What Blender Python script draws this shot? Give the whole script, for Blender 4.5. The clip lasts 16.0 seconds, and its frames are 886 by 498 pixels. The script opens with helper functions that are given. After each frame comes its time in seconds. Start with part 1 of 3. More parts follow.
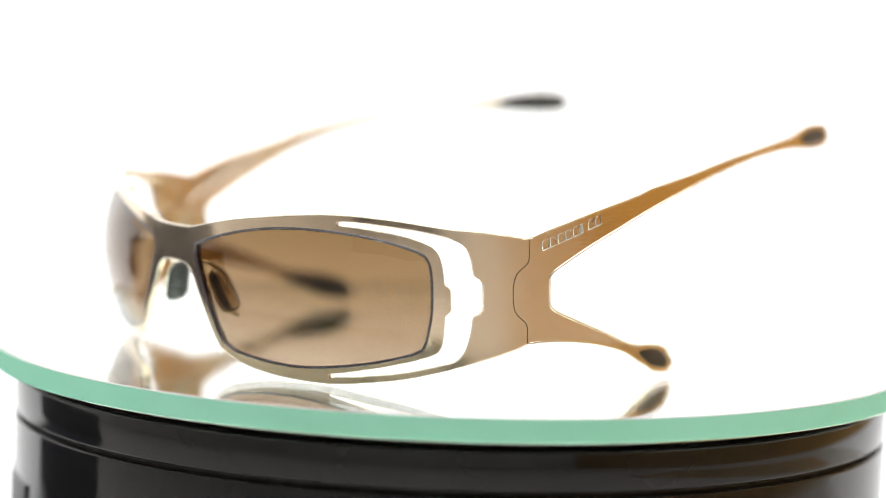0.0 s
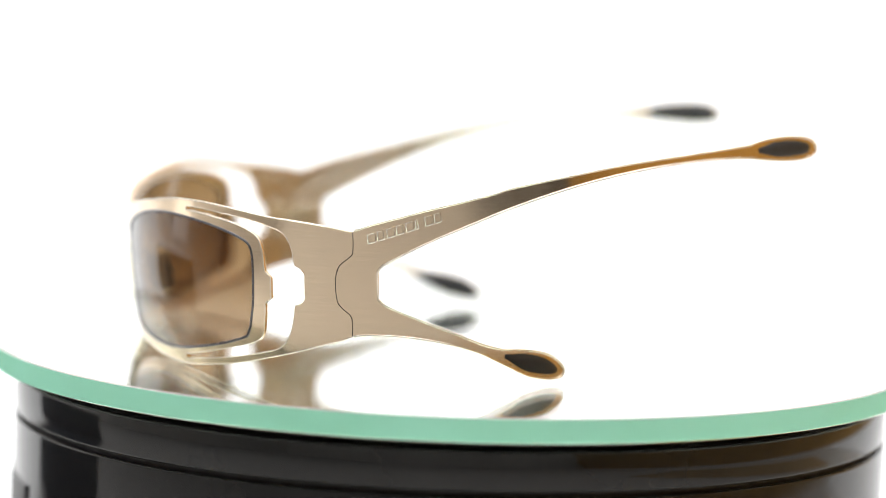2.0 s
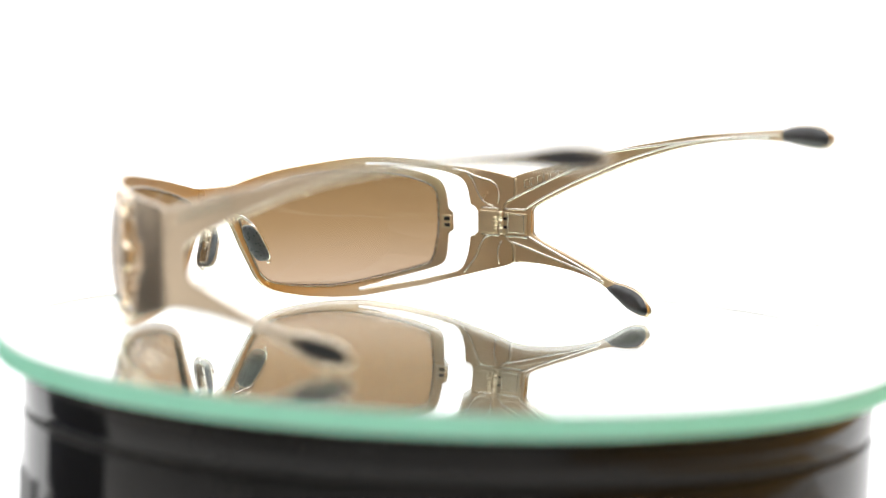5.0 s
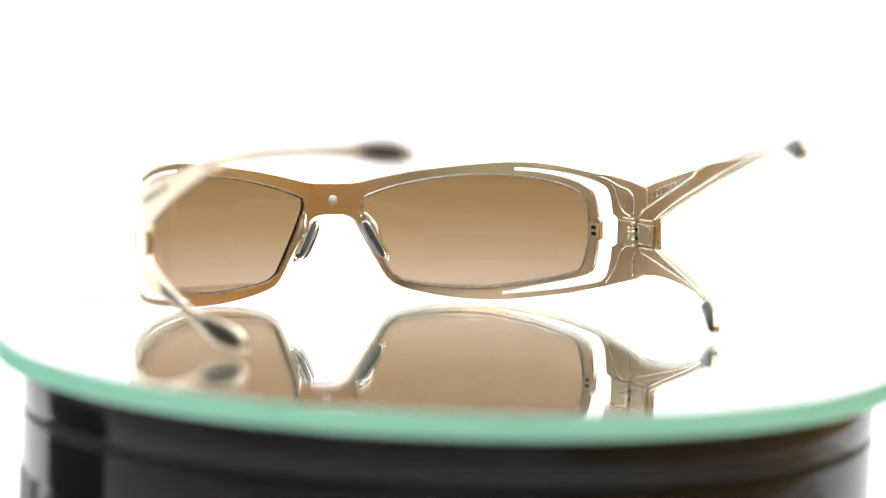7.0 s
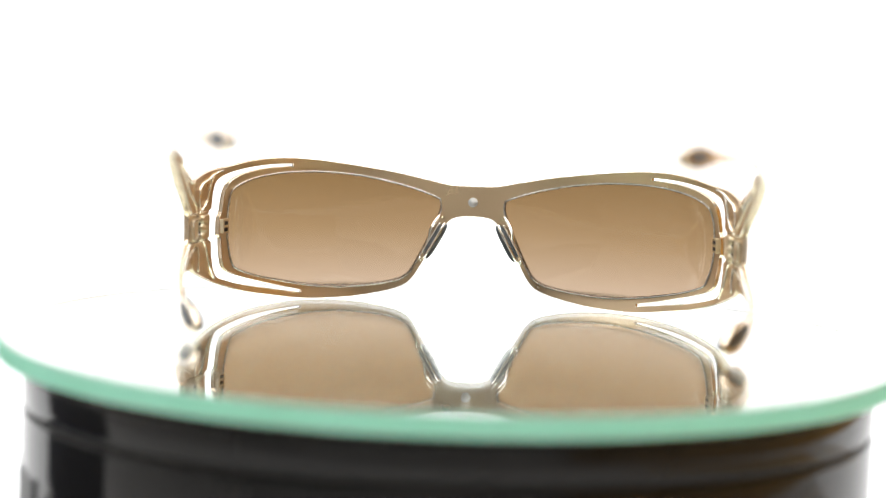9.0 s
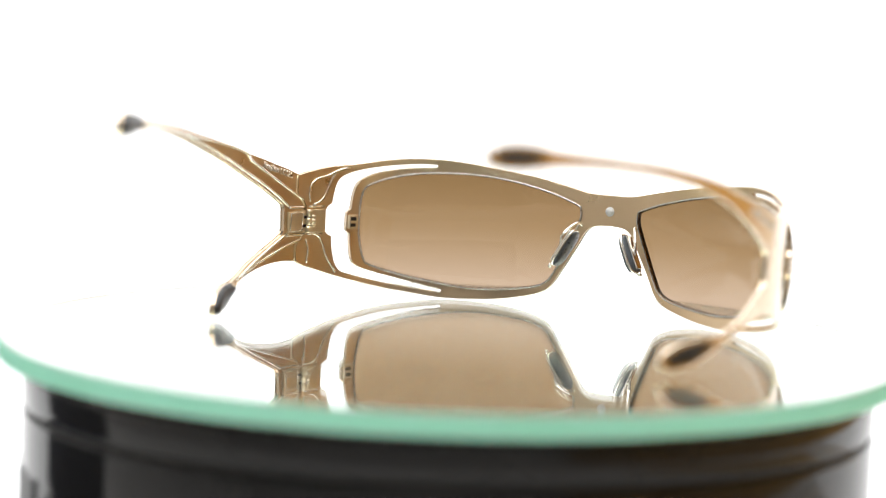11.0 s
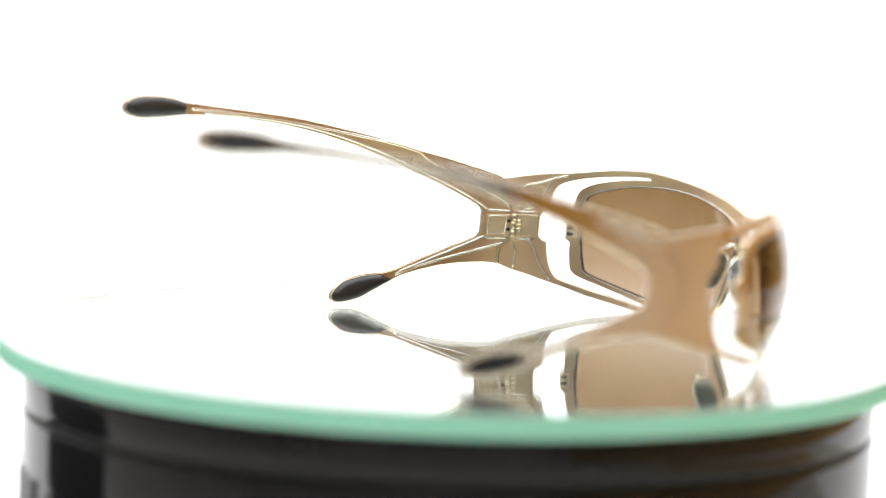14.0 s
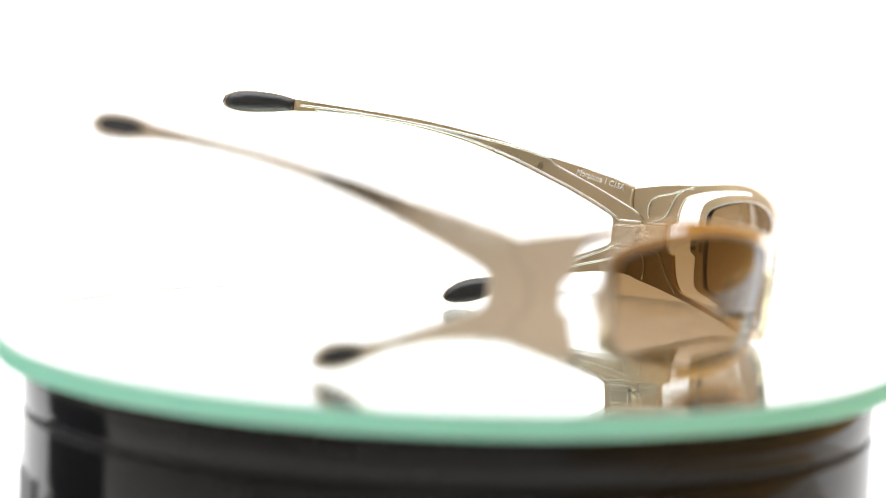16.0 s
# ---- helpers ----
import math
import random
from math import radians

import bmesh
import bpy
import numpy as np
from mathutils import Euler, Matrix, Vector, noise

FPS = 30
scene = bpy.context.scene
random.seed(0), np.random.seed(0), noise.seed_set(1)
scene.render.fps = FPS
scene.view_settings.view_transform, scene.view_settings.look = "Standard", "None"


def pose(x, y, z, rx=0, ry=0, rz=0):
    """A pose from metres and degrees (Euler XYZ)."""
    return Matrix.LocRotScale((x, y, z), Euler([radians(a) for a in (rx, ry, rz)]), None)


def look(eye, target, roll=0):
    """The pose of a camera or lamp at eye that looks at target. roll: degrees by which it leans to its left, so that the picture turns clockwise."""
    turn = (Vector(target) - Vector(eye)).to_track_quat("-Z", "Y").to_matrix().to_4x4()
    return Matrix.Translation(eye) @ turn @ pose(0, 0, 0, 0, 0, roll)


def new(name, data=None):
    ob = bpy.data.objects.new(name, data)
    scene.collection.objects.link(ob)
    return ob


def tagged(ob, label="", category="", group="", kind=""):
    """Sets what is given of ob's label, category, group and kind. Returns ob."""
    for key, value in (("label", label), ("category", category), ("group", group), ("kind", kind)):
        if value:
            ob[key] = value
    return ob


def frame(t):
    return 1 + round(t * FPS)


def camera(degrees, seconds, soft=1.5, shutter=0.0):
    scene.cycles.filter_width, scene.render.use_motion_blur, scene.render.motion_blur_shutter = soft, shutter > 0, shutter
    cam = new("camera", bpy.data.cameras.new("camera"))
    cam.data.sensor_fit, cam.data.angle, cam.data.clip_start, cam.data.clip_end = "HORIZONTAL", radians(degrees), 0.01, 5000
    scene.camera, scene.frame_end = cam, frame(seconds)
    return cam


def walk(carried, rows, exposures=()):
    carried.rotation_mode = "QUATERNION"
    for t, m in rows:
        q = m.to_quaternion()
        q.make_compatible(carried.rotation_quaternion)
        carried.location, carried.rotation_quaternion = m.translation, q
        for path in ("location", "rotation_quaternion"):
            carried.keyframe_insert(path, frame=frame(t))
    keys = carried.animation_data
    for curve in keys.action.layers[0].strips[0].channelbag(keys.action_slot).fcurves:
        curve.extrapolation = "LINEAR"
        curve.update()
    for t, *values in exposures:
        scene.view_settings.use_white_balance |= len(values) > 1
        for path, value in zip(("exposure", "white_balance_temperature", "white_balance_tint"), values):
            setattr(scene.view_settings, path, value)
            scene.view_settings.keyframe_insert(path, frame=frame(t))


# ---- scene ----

MM = 0.001

# ---- camera: on a tripod before the turntable, with a slight push back while it refocuses ----
cam = camera(16.15, 16.0, soft=0.9)
cam.data.dof.use_dof = True
cam.data.dof.aperture_fstop = 6.2
focus_mark = new("focus_mark")
cam.data.dof.focus_object = focus_mark
near_pose = look((-0.00051, -0.70961, 0.10158), (-0.00307, 0.02569, 0.01830), 2.11)
mid_pose = look((-0.00026, -0.71809, 0.10263), (-0.00282, 0.01721, 0.01935), 2.11)
far_pose = look((0.0, -0.72657, 0.10368), (-0.00256, 0.00873, 0.02040), 2.11)
walk(cam, [(0, near_pose), (1.8, near_pose), (3.9, near_pose), (4.0, mid_pose), (4.25, mid_pose), (4.7, far_pose), (10, far_pose), (16, far_pose)])

# ---- light: a white product studio ----
world = bpy.data.worlds.new("studio")
scene.world = world
world.use_nodes = True
world.node_tree.nodes["Background"].inputs[0].default_value = (1.0, 0.97, 0.93, 1)
world.node_tree.nodes["Background"].inputs[1].default_value = 0.25


def softbox(name, eye, target, sx, sy, watts, color=(1, 1, 1)):
    lamp = bpy.data.lights.new(name, "AREA")
    lamp.shape, lamp.size, lamp.size_y, lamp.energy, lamp.color = "RECTANGLE", sx, sy, watts, color
    ob = new(name, lamp)
    ob.matrix_world = look(eye, target)
    return ob


softbox("softbox_top", (0.0, 0.1, 1.0), (0, 0, 0), 1.2, 1.2, 17)
softbox("softbox_side", (-1.5, 0.56, 0.35), (0, 0, 0.02), 0.4, 0.7, 0.8)

# ---- materials ----


def material(name):
    m = bpy.data.materials.new(name)
    m.use_nodes = True
    return m, m.node_tree.nodes, m.node_tree.links, m.node_tree.nodes["Principled BSDF"]


def noise_fac(nodes, links, scale, detail=4.0, stretch=(1, 1, 1)):
    co = nodes.new("ShaderNodeTexCoord")
    mp = nodes.new("ShaderNodeMapping")
    mp.inputs["Scale"].default_value = stretch
    no = nodes.new("ShaderNodeTexNoise")
    no.inputs["Scale"].default_value, no.inputs["Detail"].default_value = scale, detail
    links.new(co.outputs["Object"], mp.inputs[0])
    links.new(mp.outputs[0], no.inputs["Vector"])
    return no.outputs["Fac"]


def ramp(nodes, links, fac, a, b, p0=0.3, p1=0.7):
    r = nodes.new("ShaderNodeValToRGB")
    r.color_ramp.elements[0].position, r.color_ramp.elements[1].position = p0, p1
    r.color_ramp.elements[0].color, r.color_ramp.elements[1].color = a, b
    links.new(fac, r.inputs[0])
    return r.outputs[0]


def plain(name, color, rough, metal=0.0, var=0.12, scale=60.0, bump=0.0):
    m, nodes, links, b = material(name)
    lo = tuple(c * (1 - var) for c in color) + (1,)
    hi = tuple(min(1, c * (1 + var)) for c in color) + (1,)
    fac = noise_fac(nodes, links, scale)
    links.new(ramp(nodes, links, fac, lo, hi), b.inputs["Base Color"])
    fac2 = noise_fac(nodes, links, scale * 7)
    links.new(ramp(nodes, links, fac2, (rough * 0.8,) * 3 + (1,), (min(1, rough * 1.25),) * 3 + (1,)), b.inputs["Roughness"])
    b.inputs["Metallic"].default_value = metal
    if bump:
        bp = nodes.new("ShaderNodeBump")
        bp.inputs["Strength"].default_value, bp.inputs["Distance"].default_value = bump, 0.0001
        links.new(fac2, bp.inputs["Height"])
        links.new(bp.outputs[0], b.inputs["Normal"])
    return m


def brushed(name, color, rough):
    """Champagne-gold metal, brushed along the temples; fine streaks lie level."""
    m, nodes, links, b = material(name)
    b.inputs["Metallic"].default_value = 1.0
    fine = noise_fac(nodes, links, 900.0, 3.0, (0.1, 0.1, 4.5))
    broad = noise_fac(nodes, links, 70.0, 3.0)
    mix = nodes.new("ShaderNodeMix")
    mix.data_type = "RGBA"
    mix.inputs[0].default_value = 0.35
    links.new(ramp(nodes, links, fine, tuple(c * 0.86 for c in color) + (1,), tuple(min(1, c * 1.05) for c in color) + (1,)), mix.inputs[6])
    links.new(ramp(nodes, links, broad, tuple(c * 0.93 for c in color) + (1,), tuple(min(1, c * 1.06) for c in color) + (1,)), mix.inputs[7])
    scr = ramp(nodes, links, noise_fac(nodes, links, 170.0, 2.0, (0.5, 0.5, 14.0)), (0, 0, 0, 1), (1, 1, 1, 1), 0.71, 0.77)
    top = nodes.new("ShaderNodeMix")
    top.data_type = "RGBA"
    links.new(scr, top.inputs[0])
    links.new(mix.outputs[2], top.inputs[6])
    top.inputs[7].default_value = (0.82, 0.72, 0.56, 1)
    links.new(top.outputs[2], b.inputs["Base Color"])
    links.new(ramp(nodes, links, fine, (rough * 0.8,) * 3 + (1,), (rough * 1.15,) * 3 + (1,)), b.inputs["Roughness"])
    tg = nodes.new("ShaderNodeTangent")
    tg.direction_type, tg.axis = "RADIAL", "Z"
    links.new(tg.outputs[0], b.inputs["Tangent"])
    b.inputs["Anisotropic"].default_value, b.inputs["Anisotropic Rotation"].default_value = 0.7, 0.25
    bp = nodes.new("ShaderNodeBump")
    bp.inputs["Strength"].default_value, bp.inputs["Distance"].default_value = 0.07, 0.00003
    links.new(fine, bp.inputs["Height"])
    links.new(bp.outputs[0], b.inputs["Normal"])
    return m


def ground_edge():
    """Ground edge of plate glass: mint, letting light through."""
    m, nodes, links, b = material("ground_glass_edge")
    nodes.remove(b)
    col = ramp(nodes, links, noise_fac(nodes, links, 40.0), (0.43, 0.95, 0.72, 1), (0.47, 0.99, 0.78, 1))
    di, tr, mix = nodes.new("ShaderNodeBsdfDiffuse"), nodes.new("ShaderNodeBsdfTranslucent"), nodes.new("ShaderNodeMixShader")
    mix.inputs[0].default_value = 0.35
    links.new(col, di.inputs[0])
    links.new(col, tr.inputs[0])
    links.new(di.outputs[0], mix.inputs[1])
    links.new(tr.outputs[0], mix.inputs[2])
    links.new(mix.outputs[0], nodes["Material Output"].inputs[0])
    return m


GOLD = brushed("champagne_gold_metal", (0.75, 0.61, 0.45), 0.18)
SATIN = plain("satin_gold_metal", (0.78, 0.60, 0.385), 0.34, 1.0, 0.05, 22)
PALE_GOLD = plain("pale_gold_metal", (0.80, 0.68, 0.48), 0.36, 1.0, 0.06, 300)
POLISHED = plain("polished_pale_gold", (0.97, 0.94, 0.88), 0.2, 1.0, 0.06, 300)
EDGE = plain("polished_gold_edge", (0.93, 0.87, 0.77), 0.16, 1.0, 0.06, 300)
SILVER = plain("silver_metal", (0.62, 0.61, 0.60), 0.25, 1.0, 0.06, 300)
STEEL = plain("grey_steel", (0.15, 0.15, 0.17), 0.28, 1.0, 0.1, 300)
RUBBER = plain("dark_rubber", (0.035, 0.036, 0.04), 0.38, 0.0, 0.2, 200, 0.1)
SILICONE = plain("grey_silicone", (0.13, 0.15, 0.165), 0.3, 0.0, 0.15, 200)
SILICONE.node_tree.nodes["Principled BSDF"].inputs["Transmission Weight"].default_value = 0.25
WHITE_PRINT = plain("white_print", (0.94, 0.94, 0.93), 0.5, 0.0, 0.02)
# Shade of gaps and recesses, put in as a near-black colour.
GAP_SHADE = plain("gap_shade_colour", (0.02, 0.018, 0.016), 0.6)
ARRIS = plain("ground_glass_rim", (0.54, 0.54, 0.52), 0.7)
BLACK = plain("black_gloss_plastic", (0.010, 0.010, 0.0105), 0.06, 0.0, 0.2, 40, 0.02)
BLACK.node_tree.nodes["Principled BSDF"].inputs["Specular IOR Level"].default_value = 0.35
# Orange tone for an added panel, seen only as reflection in the gold.
WARM_PANEL = plain("warm_reflected_panel", (0.43, 0.24, 0.05), 0.6, 0.0, 0.12, 6)
# Softer orange for the added panel lying to the right.
PALE_BROWN_PANEL = plain("pale_brown_reflected_panel", (0.56, 0.40, 0.21), 0.6, 0.0, 0.12, 6)
PALE_WALL = plain("pale_painted_wall", (0.78, 0.76, 0.73), 0.7, 0.0, 0.04, 6)
# Shade put into the colour of the band that the temples reflect.
BAND_SHADE = plain("dark_band_shade", (0.03, 0.024, 0.02), 0.6, 0.0, 0.12, 6)
# For the added dark panels that drum, bridge and lens reflect.
NAVY_PANEL = plain("dark_navy_reflected_panel", (0.04, 0.042, 0.055), 0.6, 0.0, 0.12, 6)
GREEN_EDGE = ground_edge()
WHITE_BOARD = plain("pale_table_board", (0.78, 0.77, 0.75), 0.6, 0.0, 0.05, 8)


def lens_tint():
    """Brown gradient tint: darker above, paler below; a thin glossy film reflects by Fresnel."""
    m, nodes, links, b = material("brown_gradient_lens")
    nodes.remove(b)
    co = nodes.new("ShaderNodeTexCoord")
    sep = nodes.new("ShaderNodeSeparateXYZ")
    links.new(co.outputs["Object"], sep.inputs[0])
    rg = nodes.new("ShaderNodeMapRange")
    rg.inputs[1].default_value, rg.inputs[2].default_value = 0.003, 0.033
    links.new(sep.outputs[2], rg.inputs[0])
    col = nodes.new("ShaderNodeValToRGB")
    e = col.color_ramp.elements
    e[0].position, e[0].color = 0.05, (0.645, 0.555, 0.465, 1)
    e[1].position, e[1].color = 0.95, (0.448, 0.348, 0.226, 1)
    e.new(0.5).color = (0.524, 0.422, 0.303, 1)
    links.new(rg.outputs[0], col.inputs[0])
    tr = nodes.new("ShaderNodeBsdfTransparent")
    links.new(col.outputs[0], tr.inputs[0])
    gl = nodes.new("ShaderNodeBsdfGlossy")
    gl.inputs["Roughness"].default_value = 0.02
    fr = nodes.new("ShaderNodeLayerWeight")
    fr.inputs[0].default_value = 0.5
    pw = nodes.new("ShaderNodeMath")
    pw.operation, pw.inputs[1].default_value = "POWER", 4.0
    links.new(fr.outputs["Facing"], pw.inputs[0])
    ma = nodes.new("ShaderNodeMath")
    ma.operation, ma.inputs[1].default_value, ma.inputs[2].default_value = "MULTIPLY_ADD", 0.9, 0.03
    links.new(pw.outputs[0], ma.inputs[0])
    mix = nodes.new("ShaderNodeMixShader")
    links.new(ma.outputs[0], mix.inputs[0])
    links.new(tr.outputs[0], mix.inputs[1])
    links.new(gl.outputs[0], mix.inputs[2])
    links.new(mix.outputs[0], nodes["Material Output"].inputs[0])
    return m


def clear_glass():
    m, nodes, links, b = material("clear_glass")
    b.inputs["Base Color"].default_value = (1.0, 1.0, 1.0, 1)
    b.inputs["Roughness"].default_value = 0.0
    b.inputs["IOR"].default_value = 1.5
    b.inputs["Transmission Weight"].default_value = 1.0
    return m


def mirror_coat():
    m, nodes, links, b = material("silver_white_backing")
    b.inputs["Base Color"].default_value = (0.90, 0.98, 0.86, 1)
    b.inputs["Metallic"].default_value = 0.79
    b.inputs["Roughness"].default_value = 0.02
    return m


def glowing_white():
    # Emission stands in for studio light on the sweep, stronger towards the top.
    m, nodes, links, b = material("glowing_white_sweep")
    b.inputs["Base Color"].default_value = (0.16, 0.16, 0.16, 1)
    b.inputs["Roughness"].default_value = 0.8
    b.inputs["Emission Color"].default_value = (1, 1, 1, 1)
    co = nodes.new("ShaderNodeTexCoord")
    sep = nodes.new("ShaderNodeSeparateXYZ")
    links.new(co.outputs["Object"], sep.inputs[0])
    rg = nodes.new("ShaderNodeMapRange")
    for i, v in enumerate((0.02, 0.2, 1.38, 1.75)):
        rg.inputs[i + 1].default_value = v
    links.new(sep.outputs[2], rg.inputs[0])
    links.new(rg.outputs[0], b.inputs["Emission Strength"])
    return m


LENS = lens_tint()
GLASS = clear_glass()
MIRROR = mirror_coat()
SWEEP = glowing_white()

# ---- helpers of this scene ----


def part(name, bm, mat, parent=None, label="", smooth=True, bevel=0.0, inner=None):
    me = bpy.data.meshes.new(name)
    bmesh.ops.recalc_face_normals(bm, faces=bm.faces)
    for f in bm.faces:
        f.smooth = smooth
    bm.to_mesh(me)
    bm.free()
    me.materials.append(mat)
    me.materials.append(inner or mat)
    ob = new(name, me)
    ob.parent = parent
    if label:
        ob["label"] = label
    if bevel:
        b = ob.modifiers.new("bevel", "BEVEL")
        b.width, b.segments, b.limit_method, b.angle_limit = bevel, 2, "ANGLE", radians(50)
        w = ob.modifiers.new("normals", "WEIGHTED_NORMAL")
        w.keep_sharp = False
    return ob


def even_normals(ob):
    """Shade the two faces of a bent sheet by the bend itself, so that the triangles stay unseen."""
    me = ob.data
    us, zs = me.attributes["u"].data, me.attributes["z"].data
    bend = [sheet_normal(us[i].value, zs[i].value, 0.0) for i in range(len(me.vertices))]
    shade = []
    for p in me.polygons:
        for v in p.vertices:
            shade.append(p.normal.copy() if len(p.vertices) > 3 else bend[v] * (1 if p.material_index else -1))
    me.normals_split_custom_set(shade)
    return ob


def spline(pts, step=0.7):
    """A smooth line through the points, cut into short steps."""
    p = [Vector(a) for a in pts]
    if len(p) == 2:
        p = [p[0], (p[0] + p[1]) / 2, p[1]]
    p = [2 * p[0] - p[1]] + p + [2 * p[-1] - p[-2]]
    out = []
    for i in range(1, len(p) - 2):
        a, b, c, d = p[i - 1:i + 3]
        n = max(1, int((c - b).length / step))
        for k in range(n):
            t = k / n
            out.append(0.5 * (2 * b + (c - a) * t + (2 * a - 5 * b + 4 * c - d) * t * t + (3 * b - a - 3 * c + d) * t ** 3))
    out.append(p[-2])
    return out


def loop(*segments, step=0.7):
    """A closed outline of smooth stretches with corners between them."""
    out = []
    for s in segments:
        for q in spline(s, step):
            if not out or (q - out[-1]).length > 0.05:
                out.append(q)
    if (out[0] - out[-1]).length < 0.05:
        out.pop()
    return out


def inside(q, poly):
    hit = False
    for i in range(len(poly)):
        a, b = poly[i - 1], poly[i]
        if (a[1] > q[1]) != (b[1] > q[1]) and q[0] < (b[0] - a[0]) * (q[1] - a[1]) / (b[1] - a[1]) + a[0]:
            hit = not hit
    return hit


def edge_distance(q, poly):
    best = 1e9
    for i in range(len(poly)):
        a, b = poly[i - 1], poly[i]
        dx, dy = b[0] - a[0], b[1] - a[1]
        t = max(0, min(1, ((q[0] - a[0]) * dx + (q[1] - a[1]) * dy) / (dx * dx + dy * dy + 1e-12)))
        best = min(best, math.hypot(q[0] - a[0] - t * dx, q[1] - a[1] - t * dy))
    return best


# The sheet of the spectacles is one bent strip: its line seen from above, in millimetres.
PLAN = [(0, 74), (15, 73.2), (30, 70.1), (45, 64.2), (54, 58), (60.5, 50), (64.6, 42), (66.8, 34), (67.8, 25),
        (67.3, 12), (65.4, 0), (62, -18), (58.5, -38), (54, -55), (48, -70), (46, -74)]


def plan_table():
    p = np.array([(-15, 73.2)] + PLAN + [(44, -78)], float)
    out = []
    for i in range(1, len(p) - 2):
        a, b, c, d = p[i - 1:i + 3]
        for t in np.linspace(0, 1, 30, endpoint=False):
            out.append(0.5 * (2 * b + (c - a) * t + (2 * a - 5 * b + 4 * c - d) * t * t + (3 * b - a - 3 * c + d) * t ** 3))
    out.append(p[-2])
    out = np.array(out)
    run = np.r_[0, np.cumsum(np.hypot(*np.diff(out, axis=0).T))]
    tan = np.gradient(out, run, axis=0)
    return out, run, tan


PLAN_XY, PLAN_RUN, PLAN_TAN = plan_table()


def smooth(t):
    t = max(0.0, min(1.0, t))
    return t * t * (3 - 2 * t)


def on_sheet(u, z, off=0.0):
    """Metres in the spectacles' space: u along the bent strip from the bridge (negative: the wearer's left), z up, off outward (mm)."""
    s = -1 if u < 0 else 1
    a = abs(u)
    x, y = np.interp(a, PLAN_RUN, PLAN_XY[:, 0]), np.interp(a, PLAN_RUN, PLAN_XY[:, 1])
    tx, ty = np.interp(a, PLAN_RUN, PLAN_TAN[:, 0]), np.interp(a, PLAN_RUN, PLAN_TAN[:, 1])
    n = math.hypot(tx, ty)
    if a > 93 and z < 21:
        off -= 3.3 * ((a - 93) / 41) ** 4 - (1.3 * math.exp(-((a - 113) / 11) ** 2) if s > 0 else 0)
    elif a > 93:
        off += 4.1 * math.exp(-((a - 136) / (22 if a < 136 else 24)) ** 2)
        axis = (np.interp(a, [q[0] for q in ARM_TOP], [q[1] for q in ARM_TOP]) + np.interp(-a, [-q[0] for q in ARM_UNDER], [q[1] for q in ARM_UNDER])) / 2
        off -= 0.18 * (z - axis) * smooth((a - 98) / 24) * (1 - smooth((a - 184) / 10))
    if a < 78:
        off += (1.3 if s < 0 else 2.5) * smooth(a / 40) * (1 - smooth((a - 67) / 10)) * (1 - 1.25 * ((z - 18) / 15.5) ** 2)
    x, y = x - ty / n * off, y + tx / n * off + 0.08 * (z - 24)
    if s > 0:  # the wearer's right half is bent back a little and its temple stands wider open
        opened = smooth((a - 86) / 40)
        x += -0.6 * smooth((a - 45) / 40) + 2.5 * opened
        y += -2.1 * smooth(a / 48) + 1.6 * opened
    return Vector((s * x, y, z)) * MM


def sheet_normal(u, z, off):
    h = 0.15
    du = on_sheet(u + h, z, off) - on_sheet(u - h, z, off)
    dz = on_sheet(u, z + h, off) - on_sheet(u, z - h, off)
    return du.cross(dz).normalized()


def fill(outline, holes=(), grid=1.6):
    """Triangles over an outline with holes, with inner points so that the sheet can bend."""
    from mathutils.geometry import delaunay_2d_cdt
    pts, edges = [], []
    for poly in (outline, *holes):
        k = len(pts)
        pts += [Vector((q[0], q[1])) for q in poly]
        edges += [(k + i, k + (i + 1) % len(poly)) for i in range(len(poly))]
    us, zs = [q[0] for q in outline], [q[1] for q in outline]
    u = min(us) + grid / 2
    while u < max(us):
        z = min(zs) + grid / 2
        while z < max(zs):
            q = (u, z)
            if inside(q, outline) and not any(inside(q, h) for h in holes) and all(edge_distance(q, h) > grid * 0.4 for h in (outline, *holes)):
                pts.append(Vector(q))
            z += grid
        u += grid
    v, _, f, *_ = delaunay_2d_cdt(pts, edges, [], 0, 1e-6)
    tris = []
    for t in f:
        c = (sum(v[i][0] for i in t) / 3, sum(v[i][1] for i in t) / 3)
        if inside(c, outline) and not any(inside(c, h) for h in holes):
            tris.append(t)
    return v, tris


def slab(flat, outer, inner, side=1):
    """A solid sheet over flat triangles; outer and inner: offsets in mm, numbers or functions of (u, z)."""
    v, tris = flat
    bm = bmesh.new()
    lu, lz = bm.verts.layers.float.new("u"), bm.verts.layers.float.new("z")
    f_out = outer if callable(outer) else (lambda u, z: outer)
    f_in = inner if callable(inner) else (lambda u, z: inner)
    used = sorted({i for t in tris for i in t})
    a = {i: bm.verts.new(on_sheet(side * v[i][0], v[i][1], f_out(*v[i]))) for i in used}
    b = {i: bm.verts.new(on_sheet(side * v[i][0], v[i][1], f_in(*v[i]))) for i in used}
    for i in used:
        for q in (a[i], b[i]):
            q[lu], q[lz] = side * v[i][0], v[i][1]
    count = {}
    for t in tris:
        bm.faces.new([a[i] for i in t])
        bm.faces.new([b[i] for i in reversed(t)]).material_index = 1
        for k in range(3):
            e = (t[k], t[(k + 1) % 3])
            count[tuple(sorted(e))] = count.get(tuple(sorted(e)), 0) + 1
    for (i, j), n in count.items():
        if n == 1:
            bm.faces.new((a[i], a[j], b[j], b[i]))
            bm.edges.get((a[i], a[j])).smooth = False
            bm.edges.get((b[i], b[j])).smooth = False
    return bm


